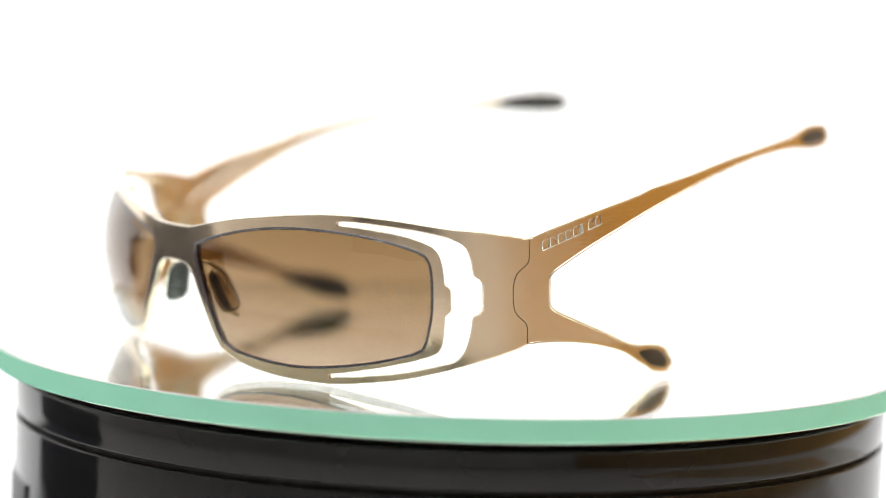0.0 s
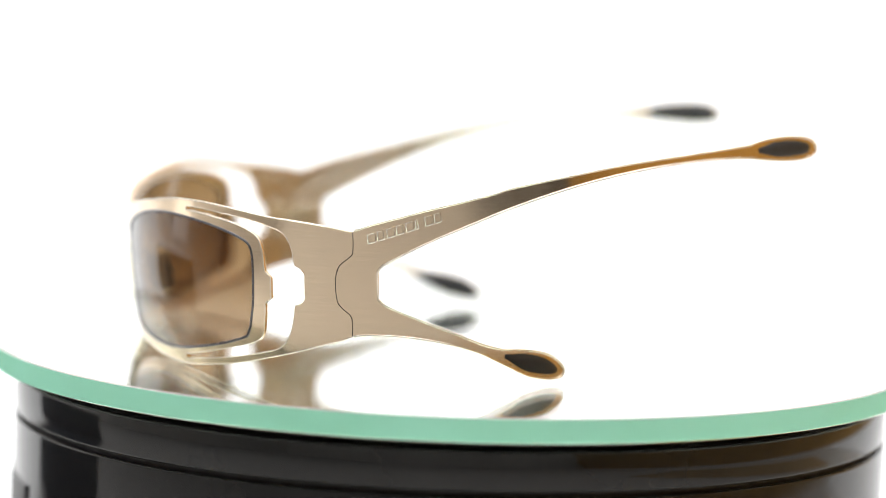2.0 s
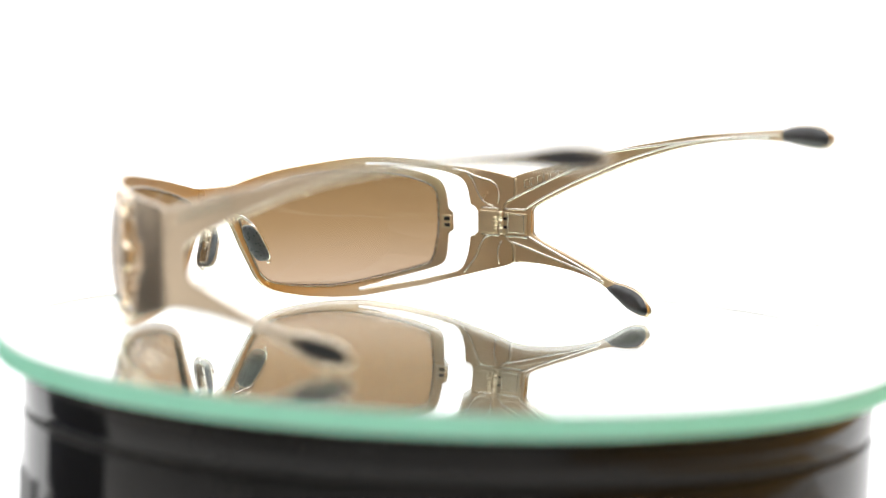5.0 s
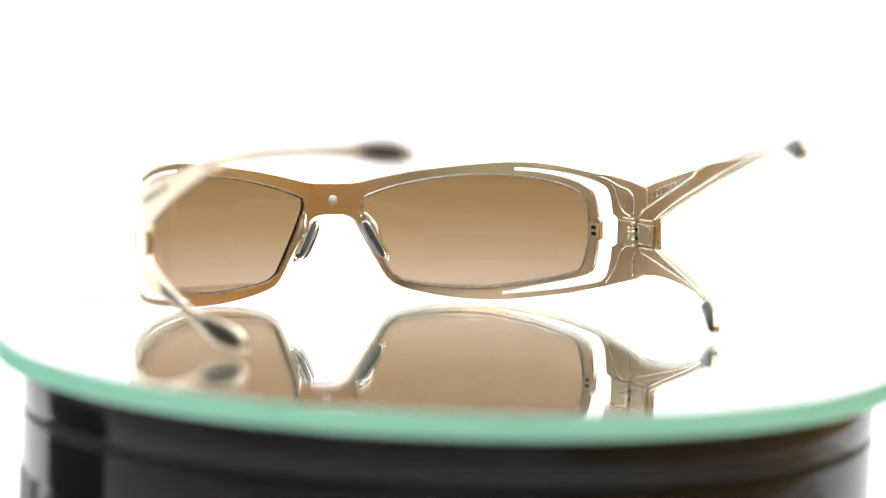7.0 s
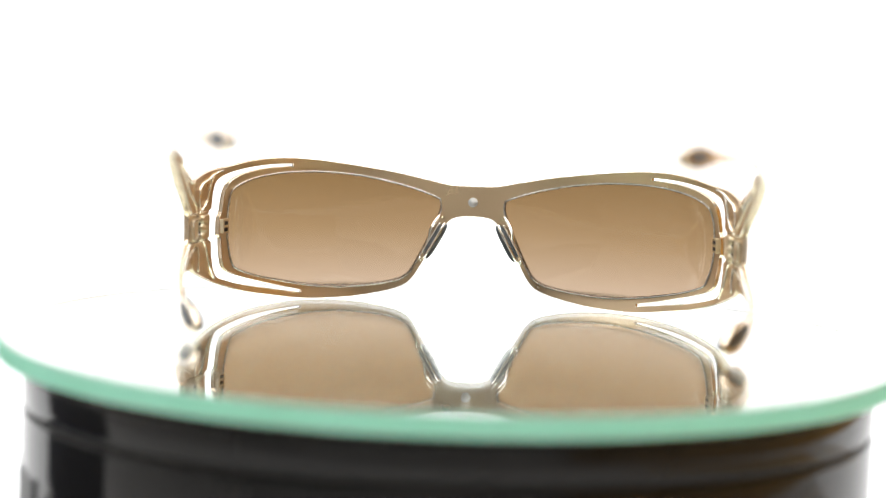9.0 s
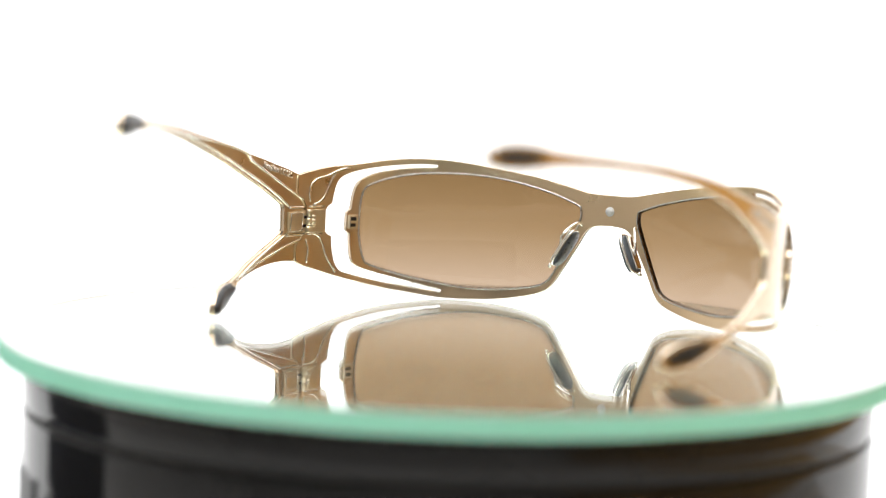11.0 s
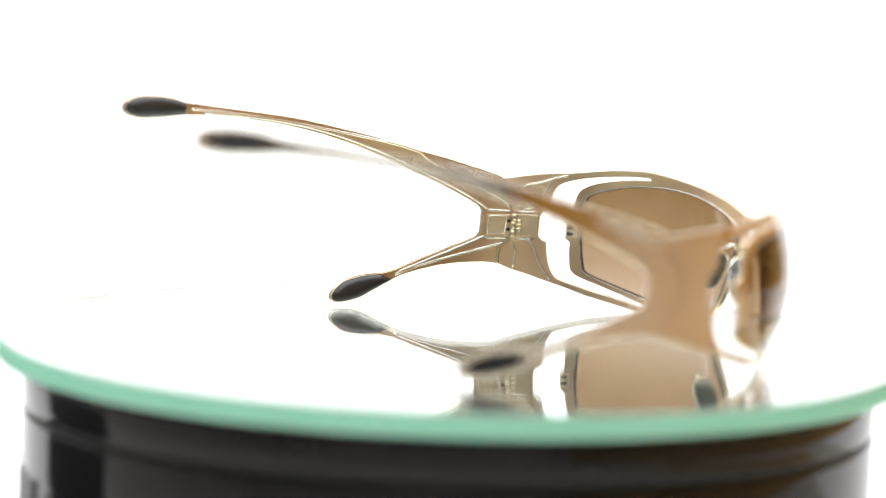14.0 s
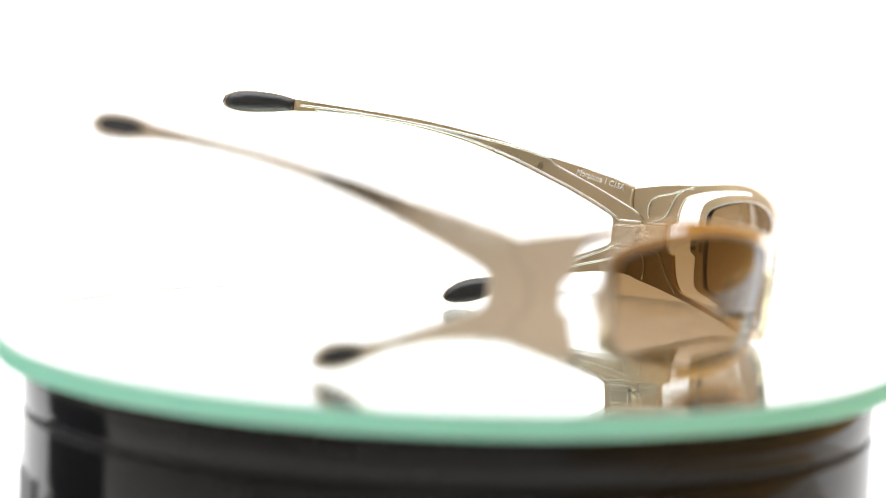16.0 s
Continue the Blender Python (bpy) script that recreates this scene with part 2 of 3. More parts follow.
def tube(points, radius, n=8, closed=False, bm=None):
    """A round bar along 3D points (metres)."""
    bm = bm or bmesh.new()
    rings = []
    m = len(points)
    for i, q in enumerate(points):
        d = (points[(i + 1) % m] - points[i - 1]) if closed or 0 < i < m - 1 else (points[1] - points[0] if i == 0 else points[-1] - points[-2])
        d.normalize()
        a = d.cross(Vector((0.3, 0.2, 0.93))).normalized()
        b = d.cross(a)
        rings.append([bm.verts.new(q + (a * math.cos(2 * math.pi * k / n) + b * math.sin(2 * math.pi * k / n)) * radius) for k in range(n)])
    for i in range(m if closed else m - 1):
        r, s = rings[i], rings[(i + 1) % m]
        for k in range(n):
            bm.faces.new((r[k], r[(k + 1) % n], s[(k + 1) % n], s[k]))
    if not closed:
        bm.faces.new(list(reversed(rings[0])))
        bm.faces.new(rings[-1])
    return bm


def lathe(profile, n=160, close=True):
    """A turned body from (radius, height) in mm."""
    bm = bmesh.new()
    rings = [[bm.verts.new((r * math.cos(2 * math.pi * k / n) * MM, r * math.sin(2 * math.pi * k / n) * MM, z * MM)) for k in range(n)] for r, z in profile]
    for a, b in zip(rings, rings[1:]):
        for k in range(n):
            bm.faces.new((a[k], a[(k + 1) % n], b[(k + 1) % n], b[k]))
    if close:
        bm.faces.new(rings[0])
        bm.faces.new(list(reversed(rings[-1])))
    return bm


def block(center, ax, ay, az, sx, sy, sz):
    """A box with its own axes, sizes in metres."""
    bm = bmesh.new()
    bmesh.ops.create_cube(bm, size=1)
    m = Matrix((ax.normalized() * sx, ay.normalized() * sy, az.normalized() * sz)).transposed()
    for q in bm.verts:
        q.co = center + m @ q.co
    return bm


# ---- the studio ----


def sheet(rows):
    """A plain sheet through rows of points."""
    bm = bmesh.new()
    made = [[bm.verts.new(q) for q in r] for r in rows]
    for a, b in zip(made, made[1:]):
        for k in range(len(a) - 1):
            bm.faces.new((a[k], a[k + 1], b[k + 1], b[k]))
    return bm


def studio():
    prof = [(0.25, -0.1)] + [(1.2 + 0.5 * math.sin(a), 0.4 - 0.5 * math.cos(a)) for a in np.linspace(0, math.pi / 2, 12)] + [(1.7, 2.4)]
    # The sweep glows by itself in place of being lit.
    tagged(part("backdrop", sheet([[(x, y, z) for x in (-2.0, 2.0)] for y, z in prof]), SWEEP), "seamless white studio sweep behind the turntable, its light put in as glow", "backdrop", kind="structure")
    tagged(part("floor", sheet([[(x, y, -0.101) for x in (-2.0, 2.0)] for y in (-2.4, 0.4)]), WHITE_BOARD), "off-white table board under the turntable", "floor", kind="structure")
    # All walls below are unseen, added for metal, lens and drum to reflect.
    tagged(part("wall_left", sheet([[(-2.0, y, z) for y in (-2.4, 1.7)] for z in (-0.102, 2.4)]), PALE_WALL), "unseen plain pale wall added for reflections", "wall", kind="structure")
    # Unseen warm panel, added to tint the gold; the pale strip spares the drum.
    tagged(part("warm_panel_right", sheet([[(0.8, y, z) for y in (-1.35, 0.9)] for z in (-0.088, 0.7)]), WARM_PANEL), "unseen warm brown panel added for the metal to reflect", "wall", kind="structure")
    tagged(part("pale_strip_right", sheet([[(0.8, y, z) for y in (-1.35, 0.9)] for z in (-0.1005, -0.088)]), PALE_WALL), "unseen pale strip added to keep the drum reflection neutral", "wall", kind="structure")
    # Unseen flat panel, added to darken what lens and bridge reflect.
    tagged(part("dark_panel_flat", sheet([[(x, y, -0.0985) for x in (-0.449, -0.22)] for y in (0.0, 0.22)]), NAVY_PANEL), "unseen flat navy panel added to darken reflections", "floor", kind="structure")
    # Unseen flat panel, added to warm the reflection in frame and temples.
    tagged(part("brown_panel_flat", sheet([[(x, y, -0.0985) for x in (0.38, 0.62)] for y in (-0.43, 0.1)]), PALE_BROWN_PANEL), "unseen flat pale brown panel added for the metal to reflect", "floor", kind="structure")
    # Unseen upright panel, added for the dark reflection on the drum's left.
    tagged(part("dark_panel_low", sheet([[(-0.45, y, z) for y in (0.0, 0.27)] for z in (-0.0995, -0.01)]), NAVY_PANEL), "unseen low navy panel added to darken reflections", "wall", kind="structure")
    tagged(part("wall_corner", sheet([[(2.0, y, z) for y in (-2.4, 1.7)] for z in (-0.102, 2.4)]), PALE_WALL), "unseen plain pale wall added for reflections", "wall", kind="structure")
    tagged(part("wall_front", sheet([[(x, -2.4, z) for x in (-2.0, 2.0)] for z in (-0.102, 0.45)]), PALE_WALL), "unseen pale lower wall added for reflections", "wall", kind="structure")
    # Unseen dark band, added so that the temple arms reflect darkness.
    tagged(part("reflected_dark_band", sheet([[(x, -2.4, z) for x in (-2.0, 2.0)] for z in (0.45, 1.4)]), BAND_SHADE), "unseen dark brown band, shade put into its colour, added for reflections", "wall", kind="structure")
    tagged(part("wall_front_top", sheet([[(x, -2.4, z) for x in (-2.0, 2.0)] for z in (1.4, 2.4)]), PALE_WALL), "unseen pale upper wall added for reflections", "wall", kind="structure")



# ---- the turntable ----


def drum_patch(a0, a1, z0, z1, r0, r1):
    """A curved block on the drum wall, between two angles (degrees from the front, to the left) and heights (mm)."""
    bm = bmesh.new()
    rows = []
    for a in np.linspace(radians(a0), radians(a1), 7):
        rows.append([bm.verts.new((-r * math.sin(a) * MM, -r * math.cos(a) * MM, z * MM)) for r, z in ((r0, z0), (r1, z0 + 0.5), (r1, z1 - 0.5), (r0, z1))])
    for p, q in zip(rows, rows[1:]):
        for k in range(4):
            bm.faces.new((p[k], p[(k + 1) % 4], q[(k + 1) % 4], q[k]))
    bm.faces.new(rows[0])
    bm.faces.new(list(reversed(rows[-1])))
    return bm


def turntable():
    """A fixed drum with a switch, and the platter that turns on it. Returns the platter."""
    drum = new("turntable")
    tagged(drum, "black glossy round turntable with a clear glass disc on top", "turntable")
    part("body", lathe([(98.2, -100), (99.0, -99.7), (99.3, -99), (99.3, -98), (99.3, -60), (99.3, -17.6), (99.25, -17.3), (98.9, -17.15)]), BLACK, drum, "glossy black plastic drum wall")
    # Groove coloured near-black for the shade inside it.
    part("groove", lathe([(98.9, -17.15), (97.2, -17.1), (97.2, -15.9), (98.9, -15.85)], close=False), GAP_SHADE, drum, "groove round the drum, shade put into its colour")
    switch = part("switch", drum_patch(67.5, 79, -46, -29.5, 98.9, 99.9), RUBBER, drum, "small black switch on the drum wall", smooth=False)
    part("switch_frame", drum_patch(81.5, 86, -46, -29.0, 98.9, 99.5), RUBBER, switch, smooth=False)
    platter = part("platter", lathe([(98.9, -15.85), (99.25, -15.7), (99.3, -15.4), (99.3, -8.2), (99.2, -7.9), (98.9, -7.7), (98.3, -7.6), (95, -7.6)]), BLACK, drum, "black upper collar of the drum")
    # Near-black ring paints the shadow band under the glass.
    part("recess", lathe([(95.2, -7.5), (95.2, -5.15)]), GAP_SHADE, platter, "recess under the glass, shade put into its colour")
    part("glass_disc", lathe([(105.0, -4.75), (105.0, 0.0)]), GLASS, platter, "clear glass top", smooth=False)
    part("mirror_backing", lathe([(104.8, -5.1), (104.8, -4.85)]), MIRROR, platter, "silvery white coating under the glass", smooth=False)
    part("glass_edge", lathe([(104.85, -4.95), (105.15, -4.7), (105.3, -4.3), (105.3, -0.4), (105.2, -0.1), (105.05, -0.02)], close=False), GREEN_EDGE, platter, "ground mint-green edge of the glass disc")
    part("arris", lathe([(104.4, 0.02), (105.05, 0.02), (105.25, -0.1)], close=False), ARRIS, platter, "dull ground rim of the glass disc")
    return platter


# ---- the sunglasses: outlines in mm, u along the strip and z up ----
SEAM = [[(88.4, 31.7), (88.4, 29.3), (88.1, 27.0), (87.0, 26.0), (85.3, 24.6), (84.6, 22.8), (84.4, 20.7), (84.4, 18.7), (84.8, 16.6), (85.7, 15.6), (87.1, 14.5), (87.5, 13.5), (87.4, 10.0)]]
FRONT_TOP = [(0, 29.0), (6, 29.15), (11.7, 30.3), (20.4, 32.1), (29.4, 33.5), (38.4, 34.7), (46, 35.4), (54, 35.5), (62, 34.9), (70, 33.9), (78, 33.3), (84.6, 32.4), (88.4, 31.7)]
FRONT_LOW = [(87.4, 10.0), (85, 8.9), (78.4, 7.0), (72.3, 5.2), (62, 2.6), (53.6, 1.2), (45, 0.15), (36.5, 0.1), (28.5, 0.7), (21, 2.1), (17, 3.6), (14.8, 5.6),
             (12.6, 9.3), (9.8, 14.0), (7.4, 18.2), (6.1, 20), (4.6, 20.9), (3, 21.25), (0, 21.4)]
LENS_LINE = [[(8.3, 25.6), (10.8, 26.7), (16.8, 28.6), (25.6, 30.6), (34.3, 31.8), (43.1, 32.2), (52, 31.8), (59.7, 30.6), (64.8, 29), (66.7, 27.5), (67.4, 24.5), (67.4, 18), (66.8, 13.6),
              (65.7, 9.6), (63.8, 7.9), (55.3, 5.4), (44.9, 3.5), (36.1, 2.7), (27.4, 3.1), (20, 4.2), (16.6, 5.7), (14.8, 7.9), (11.7, 14), (8.6, 21.2), (8.0, 23.8), (8.3, 25.6)]]
SLOT = [[(47.6, 34.2), (53, 34.2), (60, 33.7), (66.5, 32.9), (71, 31.9), (74, 30.6), (75.3, 28.6), (75.8, 26.5), (76.1, 24.2)],
        [(76.1, 24.2), (77.3, 23.6), (78.1, 22.5)], [(78.1, 22.5), (78.0, 17.2)], [(78.0, 17.2), (77.0, 16.2), (75.8, 15.7)],
        [(75.8, 15.7), (75.3, 12.5), (74.2, 9), (72.3, 6.7), (69, 5.6), (61.6, 3.8), (53, 2.4), (44.5, 1.25)], [(44.5, 1.25), (44.4, 2.1)],
        [(44.4, 2.1), (52.3, 3.7), (61.7, 6.0), (67.0, 7.7), (68.8, 9.4), (69.5, 13.2), (69.7, 16.0)], [(69.7, 16.0), (71.0, 17.1)], [(71.0, 17.1), (71.0, 21.4)], [(71.0, 21.4), (69.8, 22.6)],
        [(69.8, 22.6), (69.5, 26.2), (68.7, 28.8), (66.9, 30.4), (62.5, 31.9), (55, 33.0), (47.6, 33.35)], [(47.6, 33.35), (47.6, 34.2)]]
ARM_TOP = [(88.8, 32.0), (93, 33.5), (98, 34.9), (104, 36.6), (110.4, 38.2), (118, 40.2), (122.2, 41.6), (134, 44.2), (146, 46.5), (157.7, 48.1), (169.5, 49.6), (177.3, 50.6)]
TIP_HIGH = [(177.3, 50.6), (181.5, 51.7), (187.5, 52.4), (192.3, 52.2), (194.8, 51.1), (195.3, 49.8), (194, 48.2), (189.8, 47.4), (183.7, 47.4), (177.2, 47.9)]
ARM_UNDER = [(177.2, 47.9), (169.5, 47.7), (157.7, 46.6), (146, 44.7), (134, 41.8), (122, 37.7), (110, 32.6), (103.8, 29.8), (97.4, 26.6), (94, 24.7), (93.2, 23.6)]
LEG_TOP = [(93.1, 17.9), (94, 16.9), (97, 15.5), (103.1, 13.1), (109.4, 10.7), (115, 8.5), (119.5, 7.4)]
TIP_LOW = [(119.5, 7.4), (124.3, 7.2), (129.6, 6.2), (132.5, 4.5), (133.9, 2.5), (132.9, 1.1), (130, 0.8), (125.2, 1.6), (120.6, 3.7), (115.9, 6)]
LEG_UNDER = [(115.9, 6), (113.6, 7), (109, 8.3), (103, 9.5), (96.7, 10.2), (90.5, 10.3), (87.8, 10.0)]
TH = 0.55


def mirrored(pts):
    return [(-q[0], q[1]) for q in reversed(pts)]


def pillow(outline, height, base, reach=2.2):
    """Offsets of a cushion that swells from the outline."""
    def f(u, z):
        d = min(1, edge_distance((u, z), outline) / reach)
        return base + height * math.sqrt(max(0, 1 - (1 - d) ** 2))
    return f


def rib(pts, off, radius, mat, parent, side, name="rib"):
    line = [on_sheet(side * q[0], q[1], off) for q in spline(pts, 1.0)]
    return part(name, tube(line, radius * MM, 6), mat, parent)


def edging(pts, parent, side, radius=0.29, closed=False, both=True):
    """Polished arris along a cut edge, on both faces or on the outer one."""
    for off, r in ((TH - 0.05, radius), (-TH + 0.05, radius * 0.6))[:2 if both else 1]:
        line = [on_sheet(side * q[0], q[1], off) for q in pts]
        part("polished_edge", tube(line, r * MM, 6, closed), EDGE, parent, "bright polished edge")


def inward(poly, d):
    """The closed outline drawn in by d."""
    area = sum(poly[i - 1][0] * poly[i][1] - poly[i][0] * poly[i - 1][1] for i in range(len(poly)))
    out = []
    for i in range(len(poly)):
        t = poly[(i + 1) % len(poly)] - poly[i - 1]
        n = Vector((-t[1], t[0])).normalized() * (d if area > 0 else -d)
        out.append(poly[i] + n)
    return out


def strokes(parent, side, inner=False):
    """Raised emblem along the temple: a row of plain slanted frames."""
    wide = (1.55, 1.25, 1.5, 1.3, 1.6, 0.5, 1.4, 1.3)
    shapes = [[(k * 1.98, 0.0), (k * 1.98 + 0.4, 1.8), (k * 1.98 + 0.4 + w, 1.8), (k * 1.98 + w, 0.0), (k * 1.98, 0.0)] for k, w in enumerate(wide)]
    c, s = math.cos(radians(18.3)), math.sin(radians(18.3))
    for shp in shapes:
        line = []
        for a, b in shp:
            if (side > 0) != inner:
                a = 15.6 - a
            line.append(on_sheet(side * (91.6 + a * 1.06 * c - b * s), 29.4 + a * 1.06 * s + b * c, -TH - 0.1 if inner else TH + 0.1))
        part("emblem_stroke", tube(line, 0.14 * MM, 6), POLISHED, parent, "raised polished emblem stroke")


def inlay(ring):
    """A drop inside the tip's outline, pointed towards the arm."""
    start = (ring[0] + ring[-1]) / 2
    end = max(ring, key=lambda q: (q - start).length)
    ax = (end - start).normalized()
    length = (end - start).length
    across = Vector((-ax[1], ax[0]))
    out = []
    for q in ring:
        f = max(0.0, (q - start).dot(ax) / length)
        w = (q - start).dot(across) * 0.68 * min(1.0, f / 0.42 + 0.03) ** 0.75
        out.append(start + ax * length * (0.02 + 0.88 * f) + across * w)
    return out


def temple(glasses, side):
    outline = loop(ARM_TOP, TIP_HIGH, ARM_UNDER, [(93.2, 23.6), (93.1, 17.9)], LEG_TOP, TIP_LOW, LEG_UNDER, [(q[0] + 0.14, q[1]) for q in reversed(SEAM[0])])
    arm = even_normals(part("temple", slab(fill(outline), TH, -TH, side), GOLD, glasses, "brushed champagne-gold forked temple", inner=SATIN))
    edging(loop(ARM_TOP, TIP_HIGH, ARM_UNDER, [(93.2, 23.6), (93.1, 17.9)], LEG_TOP, TIP_LOW, LEG_UNDER), arm, side, both=False)
    for name, line in (("high", TIP_HIGH), ("low", TIP_LOW)):
        ring = loop(line, step=0.5)
        cu, cz = sum(q[0] for q in ring) / len(ring), sum(q[1] for q in ring) / len(ring)
        inset = inlay(ring)
        part("ear_pad", slab(fill(inset, grid=0.7), pillow(inset, 0.45, TH - 0.02, reach=1.2), TH - 0.2, side), RUBBER, arm, "dark rubber inlay on the temple tip")
        back = [Vector((cu + (q[0] - cu) * 0.98, cz + (q[1] - cz) * 0.96)) for q in ring]
        part("tip_cushion", slab(fill(back, grid=0.7), -TH + 0.1, pillow(back, -1.7, -TH - 0.05, reach=2.4), side), RUBBER, arm, "dark rubber cushion behind the tip")
    for pts in ([(86.4, 25.4), (88.5, 26.6), (97.7, 31.1), (107.2, 35.5), (109.6, 36.6), (111.2, 38.1), (113.4, 38.9), (120, 40.7), (134, 43.4), (150, 46.1), (165, 48.2), (176, 49.3)],
                [(86.6, 15.4), (95.5, 13.0), (106, 10.2), (115.5, 7.2)], [(85.6, 23.5), (91.8, 23.7)], [(85.6, 16.6), (92.0, 16.6)],
                [(91.8, 23.9), (94.4, 25.7), (97.6, 27.5), (103.8, 30.6), (110, 33.4), (122, 38.5), (134, 42.5), (146, 45.3), (158, 47.1), (172, 48.3)],
                [(92.0, 17.1), (94.4, 15.9), (97.4, 14.6), (103, 12.3), (109.2, 9.8), (114.6, 7.8)]):
        rib(pts, -TH - 0.14, 0.37, POLISHED, arm, side)
    for z in (17.9, 20.0, 22.1):
        q = [on_sheet(side * 84.8, z - 0.9, -TH - 1.0), on_sheet(side * 84.8, z + 0.9, -TH - 1.0)]
        part("hinge_knuckle", tube(q, 0.85 * MM, 14), PALE_GOLD, arm)
    c = on_sheet(side * 88.8, 20.0, -TH - 0.45)
    t = on_sheet(side * 89.8, 20.0, -TH - 0.45) - on_sheet(side * 87.8, 20.0, -TH - 0.45)
    part("hinge_leaf", block(c, t, Vector((0, 0, 1)).cross(t), Vector((0, 0, 1)), 6.4 * MM, 0.9 * MM, 5.4 * MM), PALE_GOLD, arm, smooth=False, bevel=0.2 * MM)
    ring = [(86.8, 17.7), (91.4, 17.7), (91.4, 22.3), (86.8, 22.3)]
    part("leaf_outline", tube([on_sheet(side * u, z, -TH - 0.9) for u, z in ring], 0.14 * MM, 6, True), POLISHED, arm)
    # Dark blocks stand in for the shade between the knuckles.
    for z in (18.9, 21.1):
        c = on_sheet(side * 86.0, z, -TH - 0.95)
        part("hinge_slot", block(c, t, Vector((0, 0, 1)).cross(t), Vector((0, 0, 1)), 0.9 * MM, 0.3 * MM, 0.7 * MM), GAP_SHADE, arm, "dark block standing in for the shaded gap between hinge knuckles", smooth=False)
    # A dark bar along the seam paints the shade of its gap.
    rib([(q[0] + 0.08, q[1]) for q in SEAM[0]], TH - 0.1, 0.15, GAP_SHADE, arm, side, "seam_shade")
    for seam in (SEAM[0][:6], SEAM[0][-6:]):
        rib([(q[0] + 0.6, q[1]) for q in seam], -TH - 0.02, 0.34, PALE_GOLD, arm, side, "seam_lip")
    strokes(arm, side)
    if side < 0:
        lettering(arm)
    else:
        strokes(arm, side, True)
    return arm


def lettering(arm):
    """White print inside the wearer's left temple, read from its tip to the hinge."""
    c, s = math.cos(radians(-15.2)), math.sin(radians(-15.2))
    u0, z0 = 104.2, 34.7
    cu = bpy.data.curves.new("print", "FONT")
    cu.body, cu.size, cu.extrude, cu.bevel_depth, cu.bevel_resolution = "Morphine 1 C15A", 1.95, 0.05, 0.09, 1
    tmp = bpy.data.objects.new("print", cu)
    scene.collection.objects.link(tmp)
    me = bpy.data.meshes.new_from_object(tmp.evaluated_get(bpy.context.evaluated_depsgraph_get()))
    bpy.data.objects.remove(tmp)
    k = 13.4 / max(v.co.x for v in me.vertices)
    for v in me.vertices:
        p, q, r = v.co.x * k, v.co.y, v.co.z
        v.co = on_sheet(-(u0 - (p * c - q * s)), z0 + p * s + q * c, -TH - 0.24 - r)
    bm = bmesh.new()
    bm.from_mesh(me)
    part("printed_code", bm, POLISHED, arm, "small white printed lettering")


def nose_pad(glasses, side):
    top, low = Vector((side * 6.9, 68.8, 20.2)), Vector((side * 12.1, 66.6, 10.9))
    mid = (top + low) / 2
    ax = (low - top).normalized()
    nn = Vector((-side * 0.86, 0.02, -0.51))
    nn = (nn - ax * nn.dot(ax)).normalized()
    wd = ax.cross(nn)
    bm = bmesh.new()
    bmesh.ops.create_uvsphere(bm, u_segments=24, v_segments=16, radius=1)
    for v in bm.verts:
        q = v.co
        f = [math.copysign(abs(k) ** 0.62, k) for k in q]
        v.co = (mid + nn * 0.4 + ax * (f[2] * 5.2) + wd * (f[0] * 2.6 * (1 + 0.12 * f[2])) + nn * (f[1] * 1.1)) * MM
    pad = part("nose_pad", bm, SILICONE, glasses, "smoky grey silicone nose pad")
    c = (mid - nn * 0.95) * MM
    part("pad_plate", block(c, ax, wd, nn, 9.0 * MM, 2.4 * MM, 0.6 * MM), POLISHED, pad, "bright metal pad holder", bevel=0.25 * MM)
    ends = [on_sheet(side * 7.6, 20.8, -0.4) / MM, on_sheet(side * 8.4, 21.6, -2.2) / MM, mid - nn * 2.2 - ax * 2.6 + wd * 0.4, mid - nn * 1.6 - ax * 0.4, mid - nn * 1.1 + ax * 1.0]
    ring = [(mid + nn * 0.1 + ax * (5.15 * math.copysign(abs(math.cos(k)) ** 0.62, math.cos(k))) + wd * (2.65 * math.copysign(abs(math.sin(k)) ** 0.62, math.sin(k)))) * MM for k in np.linspace(0, 2 * math.pi, 40, endpoint=False)]
    part("pad_frame", tube(ring, 0.36 * MM, 8, True), POLISHED, pad, "bright metal rim round the pad")
    part("pad_wire", tube([q * MM for q in spline(ends, 0.5)], 0.42 * MM, 8), POLISHED, pad, "bent wire arm")
    part("pad_end", tube([low * MM - nn * 0.6 * MM, (low + ax * 1.0) * MM - nn * 0.6 * MM], 0.55 * MM, 10), POLISHED, pad)


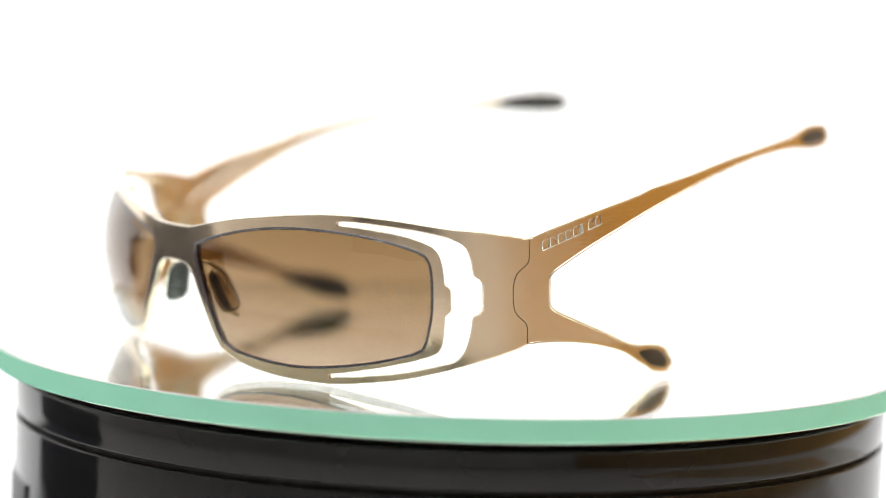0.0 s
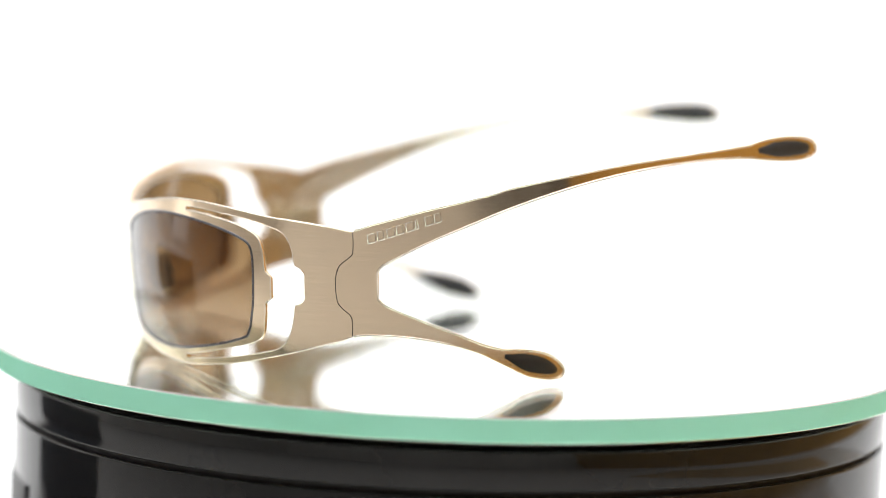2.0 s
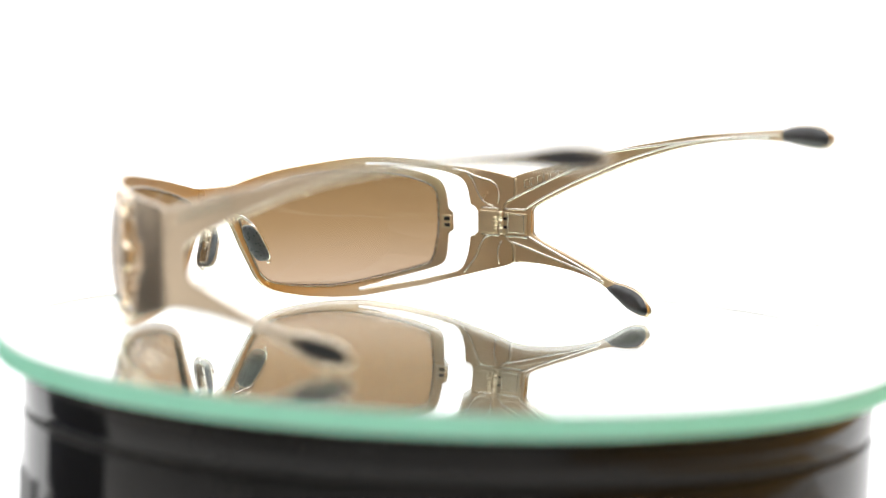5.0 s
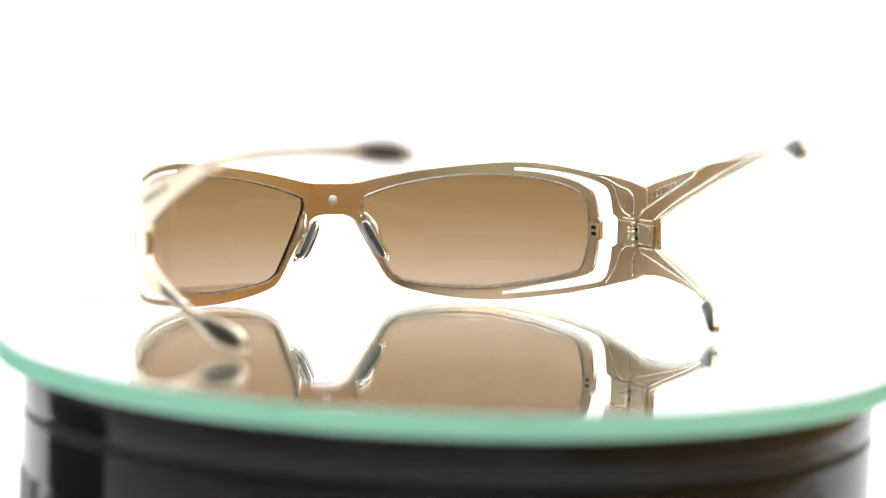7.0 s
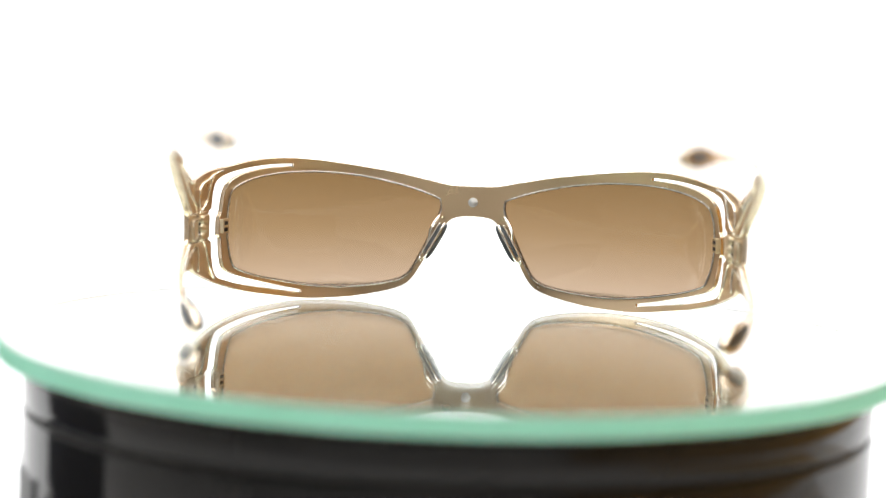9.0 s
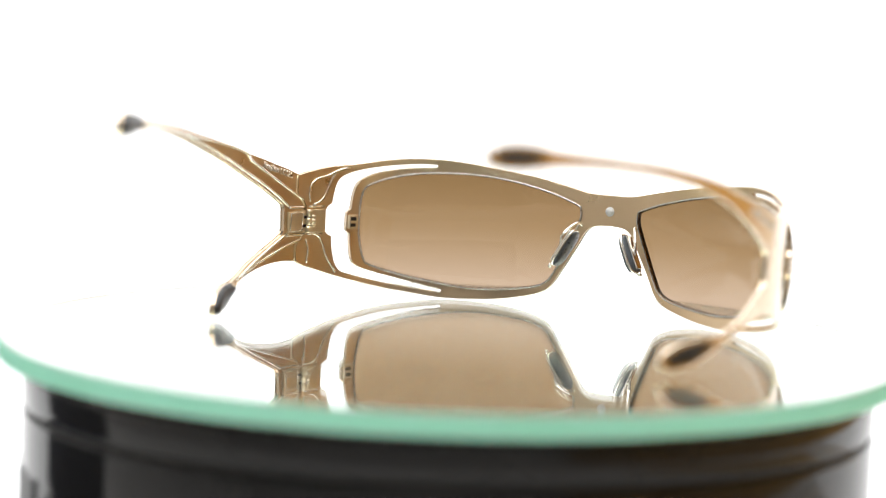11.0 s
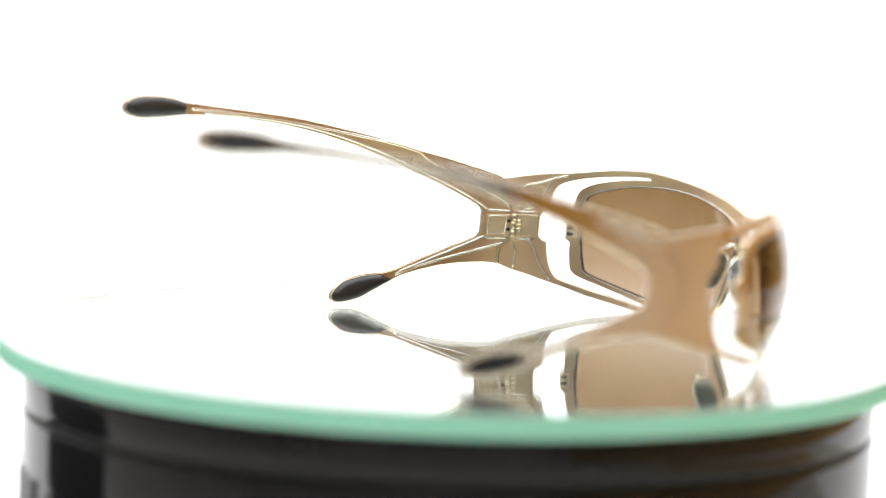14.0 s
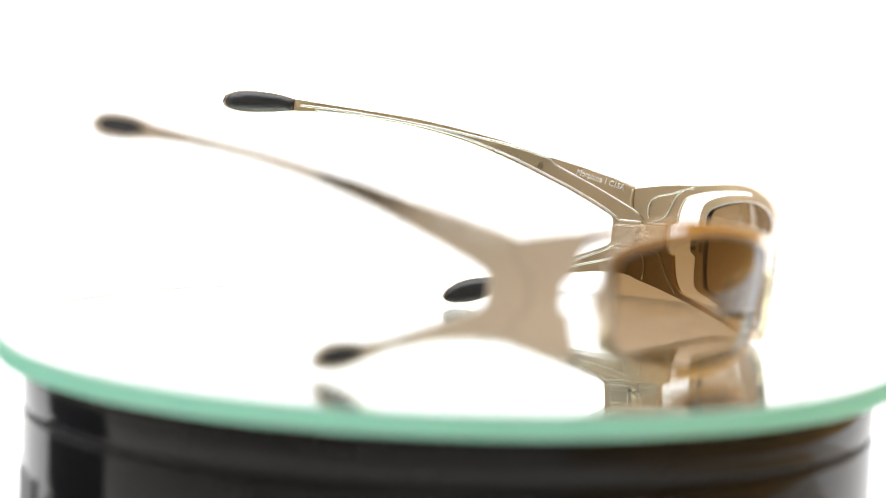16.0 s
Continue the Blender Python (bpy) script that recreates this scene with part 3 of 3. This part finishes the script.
def sunglasses():
    root = new("sunglasses")
    tagged(root, "champagne-gold metal sunglasses with brown gradient lenses on glass", "sunglasses")
    lens_line = loop(LENS_LINE[0])
    slot = loop(*SLOT)
    outer = loop(mirrored(FRONT_TOP) + FRONT_TOP[1:], SEAM[0], FRONT_LOW + mirrored(FRONT_LOW)[1:], mirrored(SEAM[0]))
    holes = [lens_line, slot, [Vector((-q[0], q[1])) for q in lens_line], [Vector((-q[0], q[1])) for q in slot]]
    front = even_normals(part("front_frame", slab(fill(outer, holes), TH, -TH), GOLD, root, "brushed champagne-gold cut-out front frame", inner=SATIN))
    edging(spline(mirrored(FRONT_TOP) + FRONT_TOP[1:]), front, 1, 0.17, both=False)
    edging(spline(FRONT_LOW + mirrored(FRONT_LOW)[1:]), front, 1, 0.17, both=False)
    for side in (1, -1):
        edging(slot, front, side, 0.13, True)
        flat = fill(inward(lens_line, 0.32))
        dome = pillow(lens_line, 0.9, 0.2, reach=26.0)
        lens = part("lens", slab(flat, dome, lambda u, z: dome(u, z) - 1.4, side), LENS, root, "transparent brown gradient lens")
        inset = [on_sheet(side * q[0], q[1], 0.42) for q in inward(lens_line, 0.14)]
        part("lens_rim", tube(inset, 0.3 * MM, 8, True), STEEL, lens, "thin grey lens rim")
        inset = [on_sheet(side * q[0], q[1], -0.72) for q in inward(lens_line, 0.1)]
        part("lens_groove", tube(inset, 0.28 * MM, 8, True), SILVER, lens, "bright inner lens rim")
        t = on_sheet(side * 70.2, 19.2, 0) - on_sheet(side * 68.2, 19.2, 0)
        up = Vector((0, 0, 1))
        part("rim_clamp", block(on_sheet(side * 69.4, 19.2, -TH - 0.7), t, up.cross(t), up, 2.6 * MM, 1.4 * MM, 3.6 * MM), PALE_GOLD, root, "small rim closing block", smooth=False, bevel=0.2 * MM)
        # Dark blocks stand in for the shade inside the slots.
        for z in (18.4, 20.0):
            part("clamp_slot", block(on_sheet(side * 69.6, z, -TH - 1.4), t, up.cross(t), up, 1.5 * MM, 0.3 * MM, 0.9 * MM), GAP_SHADE, root, "dark block standing in for a shaded slot in the rim block", smooth=False)
        for pts in ([(71.5, 33.1), (74.6, 32.6), (76.5, 31), (77.5, 29), (78.8, 26.2), (80.4, 24.6), (82.6, 24.1)], [(82.4, 16.8), (79.8, 15.8), (78.4, 13.5), (77, 10.5), (73.8, 6.4)],
                    [(71.9, 33.2), (75, 32.5), (78.2, 31.3), (82, 30.5), (83.5, 29.4), (84.2, 27.2), (83.8, 24.8)], [(84.6, 15.4), (83.4, 13), (83.6, 9.2)], [(79.0, 23.5), (84, 23.5)], [(79.0, 16.6), (84, 16.6)]):
            rib(pts, -TH - 0.14, 0.3, POLISHED, root, side)
        c = on_sheet(side * 81.2, 20.0, -TH - 0.5)
        t = on_sheet(side * 82.2, 20.0, 0) - on_sheet(side * 80.2, 20.0, 0)
        part("hinge_leaf", block(c, t, up.cross(t), up, 5.2 * MM, 1.0 * MM, 5.8 * MM), PALE_GOLD, root, smooth=False, bevel=0.2 * MM)
        for z in (18.9, 20.0, 21.1):
            q = [on_sheet(side * 83.4, z - 0.45, -TH - 1.1), on_sheet(side * 83.4, z + 0.45, -TH - 1.1)]
            part("hinge_knuckle", tube(q, 0.8 * MM, 14), PALE_GOLD, root)
        nose_pad(root, side)
        temple(root, side)
    dot = [on_sheet(0.0, 25.0, -TH + 0.05), on_sheet(0.0, 25.0, -TH - 0.12)]
    part("bridge_dot", tube(dot, 1.25 * MM, 20), WHITE_PRINT, root, "small white round mark inside the bridge")
    return root


studio()
platter = turntable()
glasses = sunglasses()


def motions():
    rows, spin = [], []
    for t in range(17):
        turn = pose(0, 0, 0, 0, 0, 127.036 - 14.3708 * t)
        rows.append((t, turn @ pose(0.00162, 0, 0.0004, 0, -0.158, 0)))
        spin.append((t, turn))
    walk(glasses, rows)
    walk(platter, spin)
    # the focus is pulled once, from the near side of the disc to its far side
    near_mark, mid_mark, far_mark = pose(0, -0.070, 0.02), pose(0, -0.010, 0.02), pose(0, 0.058, 0.02)
    walk(focus_mark, [(0, near_mark), (2, near_mark), (3.9, near_mark), (4.0, mid_mark), (4.25, mid_mark), (4.7, far_mark), (10, far_mark), (16, far_mark)])


motions()
